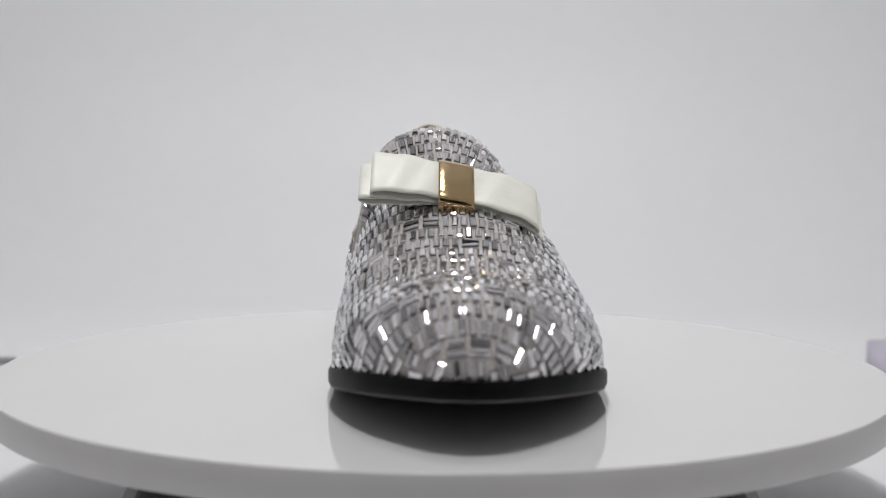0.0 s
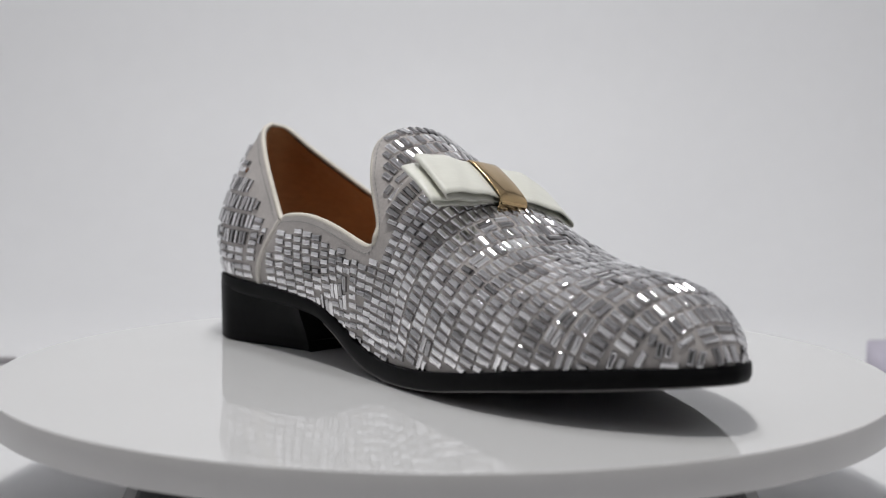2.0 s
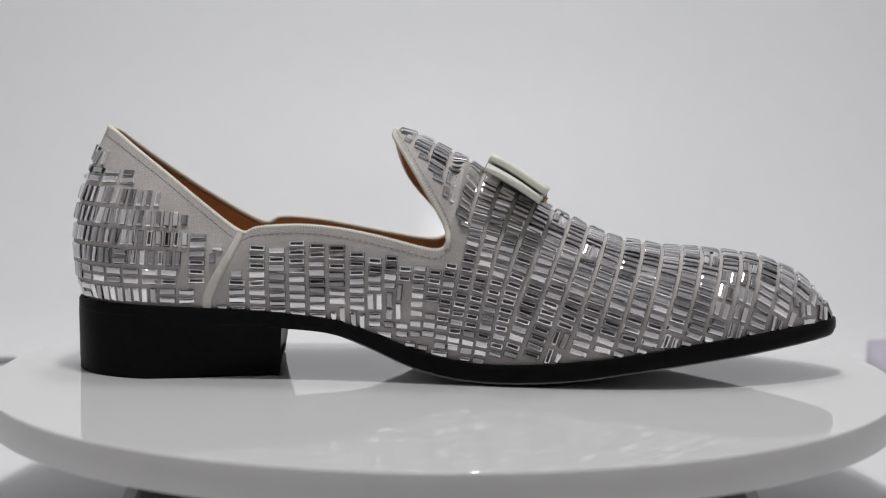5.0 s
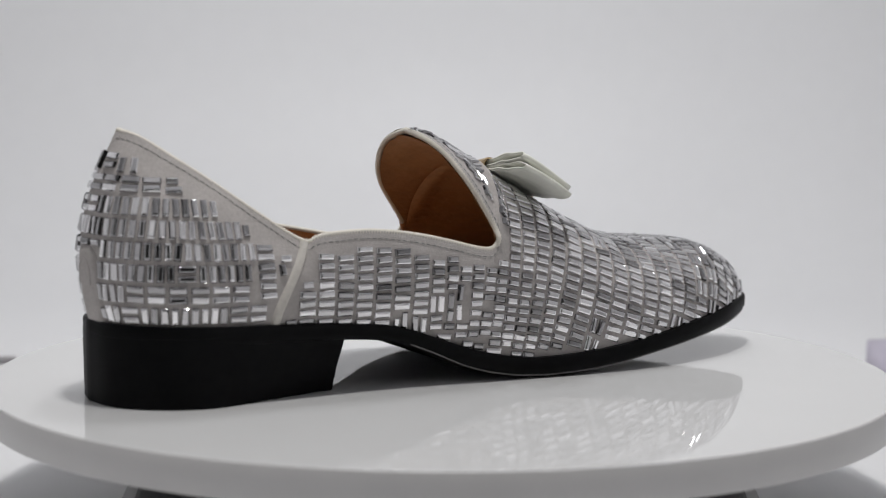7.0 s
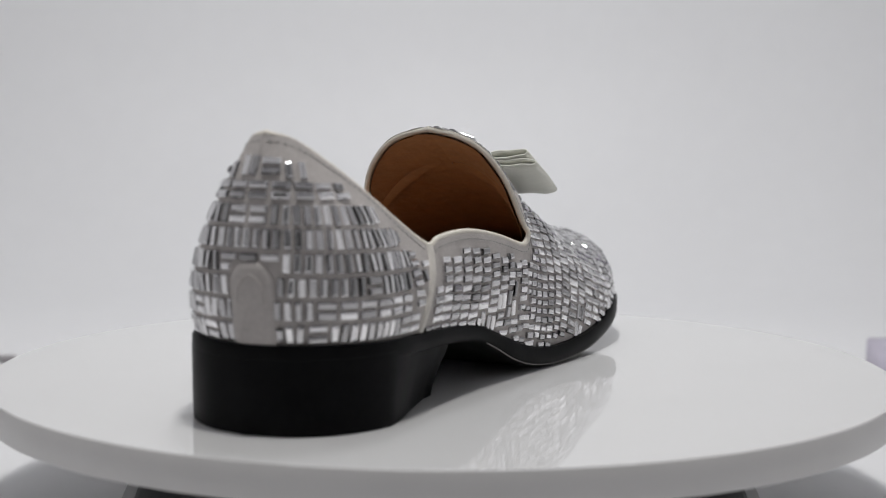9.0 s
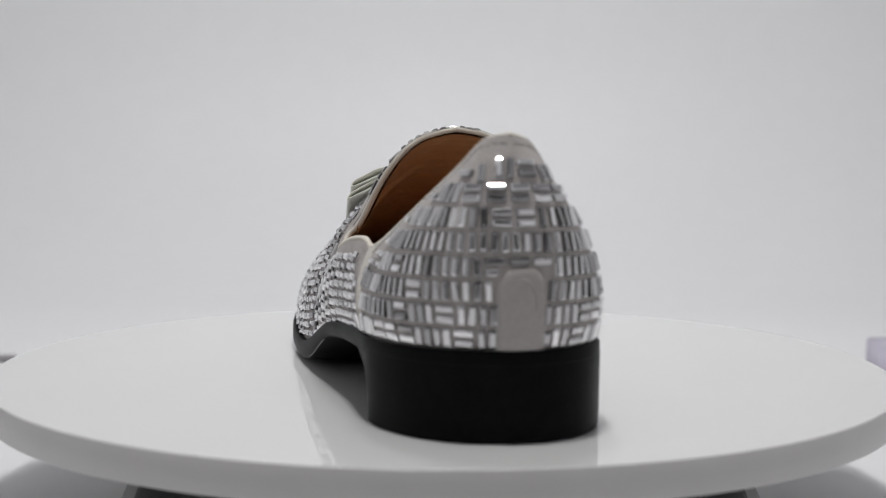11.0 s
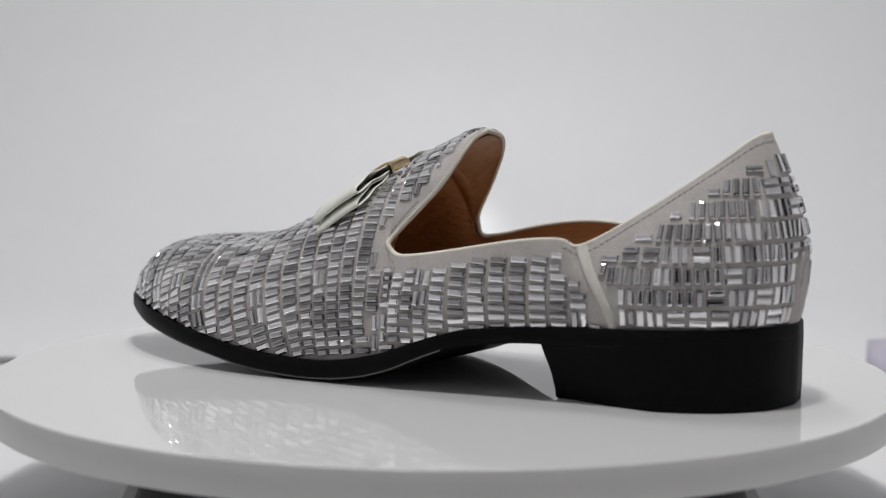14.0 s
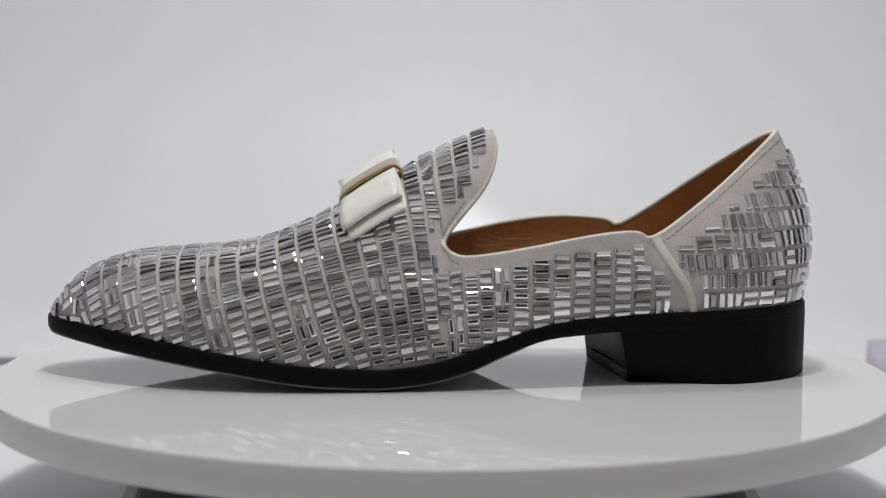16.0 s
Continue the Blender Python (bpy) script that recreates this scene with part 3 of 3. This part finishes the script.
# ---- the crystals ----
def lean(y):
    return 0.30 * np.clip((25 - y) / 55, 0, 1)


RIDGE = HIGH[1][:, -1]


def level(A):
    ridge = np.interp(-A[..., 1], -RIDGE[:, 1], RIDGE[:, 2])
    return A[..., 1] + lean(A[..., 1]) * (A[..., 2] - ridge)


LEVEL_LOW = {side: level(LOW[side]) for side in (1, -1)}
LEVEL_HIGH = {side: level(HIGH[side]) for side in (1, -1)}


def roots_of(col):
    i = np.where((col[:-1] > 0) != (col[1:] > 0))[0]
    return [k + col[k] / (col[k] - col[k + 1]) for k in i]


def follow(side, f0, from_ridge):
    """A line across the upper at the level f0, from the ridge down or from the sole up: points, normals, whether it met the sole."""
    P, N, last = [], [], None
    if from_ridge:
        for j in range(NKU - 1, -1, -1):
            r = roots_of(LEVEL_HIGH[side][:, j] - f0)
            if not r:
                return P, N, False
            last = r[-1] if last is None else min(r, key=lambda q: abs(q - last))
            P.append(look_up(HIGH[side], last, j))
            N.append(look_up(HIGH_N[side], last, j))
        if last < T0:
            return P, N, False
        last = R0 + last - T0
        order = range(NKL - 2, -1, -1)
    else:
        order = range(NKL)
    for j in order:
        r = roots_of(LEVEL_LOW[side][:, j] - f0)
        if not r:
            return P, N, from_ridge
        last = r[-1] if last is None else min(r, key=lambda q: abs(q - last))
        P.append(look_up(LOW[side], last, j))
        N.append(look_up(LOW_N[side], last, j))
    return P, N, True


BAGUETTE_L, BAGUETTE_W = 7.0, 2.6
PLACES = []          # (centre, long axis, normal, length)
CELLS = {}
rng = random.Random(7)


EDGE = {side: np.vstack([RIM[side][::2], SEAM[side][::2]]) for side in (1, -1)}
EDGE_SEAM = {side: np.arange(len(EDGE[side])) >= len(RIM[side][::2]) for side in (1, -1)}


def clear(p):
    """Whether a point of the upper lies off the edges, the seams and the heel tab."""
    x, y, z = float(p[0]), float(p[1]), float(p[2])
    if z < 57 and abs(x + 10.5) < 7.8 and y > 125:
        return False
    if z < float(np.interp(y, SOLE_TOP_Y, SOLE_TOP)) + 0.35:
        return False
    for side in (1, -1):
        if y >= 76:
            gap = 8.8                                    # heel counter
        elif z > 62 or y < 4:
            gap = 3.2 + 2.4 * min(1.0, max(0.0, (95 - z) / 12))    # tongue, close at its tip
        else:
            gap = 5.0 if side > 0 else 6.4               # quarters
        d = EDGE[side] - p
        if bool(((d * d).sum(1) < np.where(EDGE_SEAM[side], 4.6, gap) ** 2).any()):
            return False
    return True


def cell(p):
    return tuple(int(v // 9.0) for v in p)


def dot(u, v):
    return u[0] * v[0] + u[1] * v[1] + u[2] * v[2]


def overlaps(p, a, b, hl, hw, gap):
    c, qw = cell(p), BAGUETTE_W / 2
    for i in (-1, 0, 1):
        for j in (-1, 0, 1):
            for k in (-1, 0, 1):
                for q, qa, qb, qh in CELLS.get((c[0] + i, c[1] + j, c[2] + k), ()):
                    d = (p[0] - q[0], p[1] - q[1], p[2] - q[2])
                    r = dot(d, d)
                    if r > 90:
                        continue
                    if r < 5:
                        return True
                    aa, ab, ba, bb = abs(dot(a, qa)), abs(dot(a, qb)), abs(dot(b, qa)), abs(dot(b, qb))
                    if (abs(dot(d, a)) < hl + aa * qh + ab * qw + gap and abs(dot(d, b)) < hw + ba * qh + bb * qw + gap
                            and abs(dot(d, qa)) < qh + aa * hl + ba * hw + gap and abs(dot(d, qb)) < qw + ab * hl + bb * hw + gap):
                        return True
    return False


def stone(p, along, n, length=BAGUETTE_L, gap=0.25):
    b = np.cross(n, along)
    pt, at, bt = p.tolist(), along.tolist(), b.tolist()
    if overlaps(pt, at, bt, length / 2, BAGUETTE_W / 2, gap):
        return False
    reach = along * (length / 2 - 1.1)
    if not (clear(p) and clear(p + reach) and clear(p - reach)):
        return False
    PLACES.append((p, along, n, length))
    CELLS.setdefault(cell(pt), []).append((pt, at, bt, length / 2))
    return True


class Band:
    """A line over the upper that carries one row of stones."""
    def __init__(self, P, N):
        self.P, self.N = np.array(P), np.array(N)
        self.L = np.concatenate([[0], np.cumsum(np.linalg.norm(np.diff(self.P, axis=0), axis=1))])
        self.near = []

    def point(self, g):
        return np.array([np.interp(g, self.L, self.P[:, c]) for c in range(3)])

    def spot(self, g):
        p = self.point(g)
        n = np.array([np.interp(g, self.L, self.N[:, c]) for c in range(3)])
        n /= np.linalg.norm(n)
        q = self.point(g + 0.6) - self.point(g - 0.6)
        q -= n * (q @ n)
        q /= np.linalg.norm(q) + 1e-9
        return p, n, q, np.cross(q, n)

    def pitch(self, p):
        d = [far_from(p, o.P) for o in self.near]
        d = [v for v in d if 5 < v < 13]
        return sum(d) / len(d) if d else 8.6


def dress(band, share):
    """Ladders of stones laid across one band, broken by pairs laid along it."""
    L, g = band.L, 1.7
    while g < L[-1] - 1.2:
        if rng.random() < share and L[-1] - g > 8.4:
            for _ in range(rng.choice((1, 1, 2))):
                p, n, q, a = band.spot(g + 2.0)
                offs = (-1.75, 1.75) if band.pitch(p) < 9.6 else (-3.4, 0.0, 3.4)
                for off in offs:
                    stone(p + a * off - n * 0.1, q, n, 6.6)
                g += 7.5
        else:
            for _ in range(rng.choice((3, 4, 5, 6, 8))):
                p, n, q, a = band.spot(g)
                stone(p, a, n, min(7.3, max(5.0, band.pitch(p) - 1.1)))
                g += 3.4
            g += 0.15


def fill(band):
    """Stones in what was left open along a band."""
    g = 1.4
    while g < band.L[-1] - 1.0:
        p, n, q, a = band.spot(g)
        for length in (6.3, 4.4):
            if any(stone(p + a * off, way, n, length, 0.22) for off in (0.0, 1.7, -1.7) for way in (a, q)):
                break
        g += 1.4


BANDS, FILLERS = [], []
STEP = 7.8           # from band to band along the ridge
_arc = np.concatenate([[0], np.cumsum(np.linalg.norm(np.diff(RIDGE, axis=0), axis=1))])
levels = [float(np.interp(u, _arc, RIDGE[:, 1])) for u in np.arange(_arc[-1] - 0.5, 3, -STEP)]
while levels[-1] < 88:
    levels.append(levels[-1] + STEP)
# rows that bend round the toe, above the sole
for j, flat in ((4, True), (13, False)):
    P = [LOW[sd][R0 + 112:-1, j] for sd in (1, -1)]
    N = [LOW_N[sd][R0 + 112:-1, j] for sd in (1, -1)]
    ring = Band(np.vstack([P[0], P[1][::-1]]), np.vstack([N[0], N[1][::-1]]))
    g = 1.0
    while g < ring.L[-1]:
        p, n, q, a = ring.spot(g)
        stone(p, q if flat else a, n, 6.6 if flat else 6.0)
        g += 7.4 if flat else 3.45
    FILLERS.append(ring)
for count, f0 in enumerate(levels):
    share = (0.05, 0.35, 0.04, 0.08, 0.05, 0.5, 0.04, 0.1)[count % 8] + (0.2 if f0 < -105 else 0.0)
    (pr, nr, met_r), (pl, nl, met_l) = follow(1, f0, True), follow(-1, f0, True)
    if len(pr) > 2 or len(pl) > 2:
        BANDS.append((Band(pl[::-1] + pr[1:], nl[::-1] + nr[1:]), share, count))
    for side, met in ((1, met_r), (-1, met_l)):
        if not met:
            p, n, _ = follow(side, f0, False)
            if len(p) > 4:
                BANDS.append((Band(p, n), share * 0.7, count))
for band, share, k in BANDS:
    band.near = [o for o, _, i in BANDS if abs(i - k) == 1]
for band, share, k in BANDS:
    dress(band, share)
# the heel counter: rows that fall a little towards the seams
COUNTER = []
for k in range(8):
    pts, nrm, _ = heel_level(33.4 + 7.6 * k, 0.015 + 0.012 * k)
    COUNTER.append(Band(pts, nrm))
for k, band in enumerate(COUNTER):
    band.near = COUNTER[max(0, k - 1):k] + COUNTER[k + 1:k + 2]
    dress(band, (0.3, 0.4, 0.15, 0.5, 0.1, 0.1, 0.4, 0.3)[k])
FILLERS += COUNTER
for j in (2, 6, 10, 14, 18, 21):
    P = [LOW[sd][R0 + 95:-1, j] for sd in (1, -1)]
    N = [LOW_N[sd][R0 + 95:-1, j] for sd in (1, -1)]
    FILLERS.append(Band(np.vstack([P[0], P[1][::-1]]), np.vstack([N[0], N[1][::-1]])))
for band in [q for q, _, _ in BANDS] + FILLERS:
    fill(band)


def baguette():
    """A step-cut baguette with two steps and a narrow table, lying along x; millimetres to metres."""
    l, w = BAGUETTE_L / 2, BAGUETTE_W / 2
    levels = ((l, w, -0.6), (l, w, 0.72), (l - 0.32, w - 0.32, 1.15), (l - 0.9, w - 0.74, 1.36))
    v = [(sx * a * MM, sy * b * MM, z * MM) for a, b, z in levels for sx, sy in ((-1, -1), (1, -1), (1, 1), (-1, 1))]
    f = [(i * 4 + j, i * 4 + (j + 1) % 4, i * 4 + 4 + (j + 1) % 4, i * 4 + 4 + j) for i in range(3) for j in range(4)] + [(12, 13, 14, 15)]
    return v, f


def build_crystals():
    v0, f0 = baguette()
    me = mesh_of("crystal", v0, f0)
    me.materials.append(CRYSTAL)
    order = sorted(PLACES, key=lambda q: -math.hypot(q[0][0], q[0][1]))
    rest_v, rest_f = [], []
    for i, (p, a, n, length) in enumerate(order):
        tilt = Euler((rng.gauss(0, 0.065), rng.gauss(0, 0.05), rng.gauss(0, 0.03))).to_matrix().to_4x4()
        b = np.cross(n, a)
        m = Matrix(((a[0], b[0], n[0], p[0] * MM), (a[1], b[1], n[1], p[1] * MM), (a[2], b[2], n[2], p[2] * MM), (0, 0, 0, 1))) @ tilt
        size = Matrix.Diagonal((length / BAGUETTE_L * rng.uniform(0.93, 0.98), rng.uniform(0.87, 1.01), rng.uniform(0.9, 1.1), 1))
        if i < 300:
            ob = new("crystal", me)
            ob.parent = SHOE
            ob.matrix_basis = m @ size
        else:
            k = len(rest_v)
            rest_v += [m @ size @ Vector(v) for v in v0]
            rest_f += [tuple(k + j for j in f) for f in f0]
    ob = part_of("crystal_field", mesh_of("crystal_field", rest_v, rest_f), CRYSTAL, SHOE, "silver baguette crystals", smooth=False)
    tagged(ob, kind="stuff")


# ---- the bow ----
def build_bow():
    c = Vector((5.0, -28.8, 75.0))
    e1, e2 = Vector((0.0, -0.86, -0.51)), Vector((1.0, 0.0, 0.0))
    e3 = e2.cross(e1)
    e3 = -e3 if e3.z < 0 else e3

    def world(a, b, h):
        """a along the foot, b across, h off the vamp; mm from the bow's centre."""
        droop = 1.6 + (0.15 * (-7 - b) if b < -7 else -0.22 * (b + 7) if b < 7 else -3.1 - 0.35 * (b - 7) - 0.012 * max(0.0, b - 20) ** 2)
        skew = -0.08 * b
        return (c + e1 * (a + skew) + e2 * b + e3 * h + Vector((0, 0, droop))) * MM

    def ribbon(name, path, wide, parent, label=""):
        """A ribbon bent along path [(across, height, pinch)], with a little thickness and a woven edge."""
        nw = 9
        k = np.linspace(0, 1, 6 * len(path))
        line = curve_through([(b, h, w) for b, h, w in path], k)
        verts = []
        for b, h, w in line:
            for i in range(nw):
                u = i / (nw - 1) * 2 - 1
                sag = 0.5 * (1 - u * u) + 0.25 * math.sin(b * 0.5 + u * 2)
                verts.append(world(u * wide / 2 * w, b, h + sag))
        ob = part_of(name, mesh_of(name, verts, grid_faces(len(line), nw)), SATIN, parent, label)
        mod = ob.modifiers.new("thickness", "SOLIDIFY")
        mod.thickness, mod.offset = 0.0005, 0
        return ob

    pad = ribbon("bow", [(-10, -1.2, 0.9), (-4, -1.0, 0.85), (4, -1.0, 0.85), (10, -1.2, 0.9)], 24, SHOE, "ivory satin ribbon bow")
    for sg, ln in ((-1, 32.5), (1, 31.5)):
        ribbon("bow_loop", [(sg * 1, 1.3, 0.84), (sg * 8, 2.5, 0.92), (sg * 20, 3.6, 1.0), (sg * (ln - 4), 3.2, 1.0), (sg * (ln - 0.6), 2.6, 1.0),
                            (sg * ln, 1.6, 1.0), (sg * (ln - 0.8), 0.6, 1.0), (sg * (ln - 6), 0.4, 1.0), (sg * 14, 0.2, 0.95), (sg * 1, -0.2, 0.84)], 26, pad)
        lo = ln + (4.5 if sg < 0 else 1.5)
        ribbon("bow_tail", [(sg * 1, -0.6, 0.84), (sg * 10, -0.6, 0.94), (sg * 22, -0.6, 1.0), (sg * (lo - 3), -1.4, 1.0), (sg * lo, -2.4, 1.0),
                            (sg * (lo - 0.4), -3.4, 1.0), (sg * (lo - 6), -3.6, 1.0), (sg * 12, -1.9, 0.95), (sg * 1, -1.1, 0.84)], 24.5, pad)
    # gold wrap round the middle
    prof = [(-12.4, -2.6), (-13.4, -1.4), (-13.6, 1.4), (-12.9, 3.2), (-11.2, 4.1), (-6, 4.6), (0, 4.7), (6, 4.5), (11.0, 3.9), (13.0, 3.0), (14.0, 1.2), (14.2, -1.4), (13.4, -2.8)]
    prof = [tuple(q) for q in curve_through(prof, np.linspace(0, 1, 60))]
    verts = []
    across = [-6.9, -6.6, -5.8, -2, 2, 5.8, 6.6, 6.9]
    for a, h in prof:
        for b in across:
            dip = 0.5 * max(0.0, (abs(b) - 5.8) / 1.1) ** 2
            verts.append(world(a, b, h - dip))
    clasp = part_of("clasp", mesh_of("clasp", verts, grid_faces(len(prof), len(across))), GOLD, pad, "polished gold metal clasp")
    mod = clasp.modifiers.new("thickness", "SOLIDIFY")
    mod.thickness, mod.offset = 0.0009, -1
    # two fine engraved lines on its front edge
    for h in (-1.2, 0.9):
        bm = bmesh.new()
        vs = []
        for b in np.linspace(-6.2, 6.2, 7):
            vs.append([bm.verts.new(world(14.1 + 0.45 * q, b, h + 0.4 * r)) for q, r in ((-1, -1), (1, -1), (1, 1), (-1, 1))])
        for p, q in zip(vs, vs[1:]):
            for i in range(4):
                bm.faces.new((p[i], p[(i + 1) % 4], q[(i + 1) % 4], q[i]))
        part("clasp_ridge", bm, GOLD, pad, "raised gold line")


build_bow()
build_crystals()



# ---- what moves ----
def motions():
    rows = []
    for i in range(33):
        t = i * 0.5
        tilt = float(np.interp(t, (0, 4.2, 7, 11, 14, 16), (0, 0, -0.13, -0.13, -0.26, -0.34)))   # the disc's slight wobble
        rows.append((t, pose(0, 0, H, tilt, 0, 0) @ pose(0, 0, 0, 0, 0, SPIN * t)))
    walk(SHOE, rows)
    walk(TURN_DISC, rows)


motions()
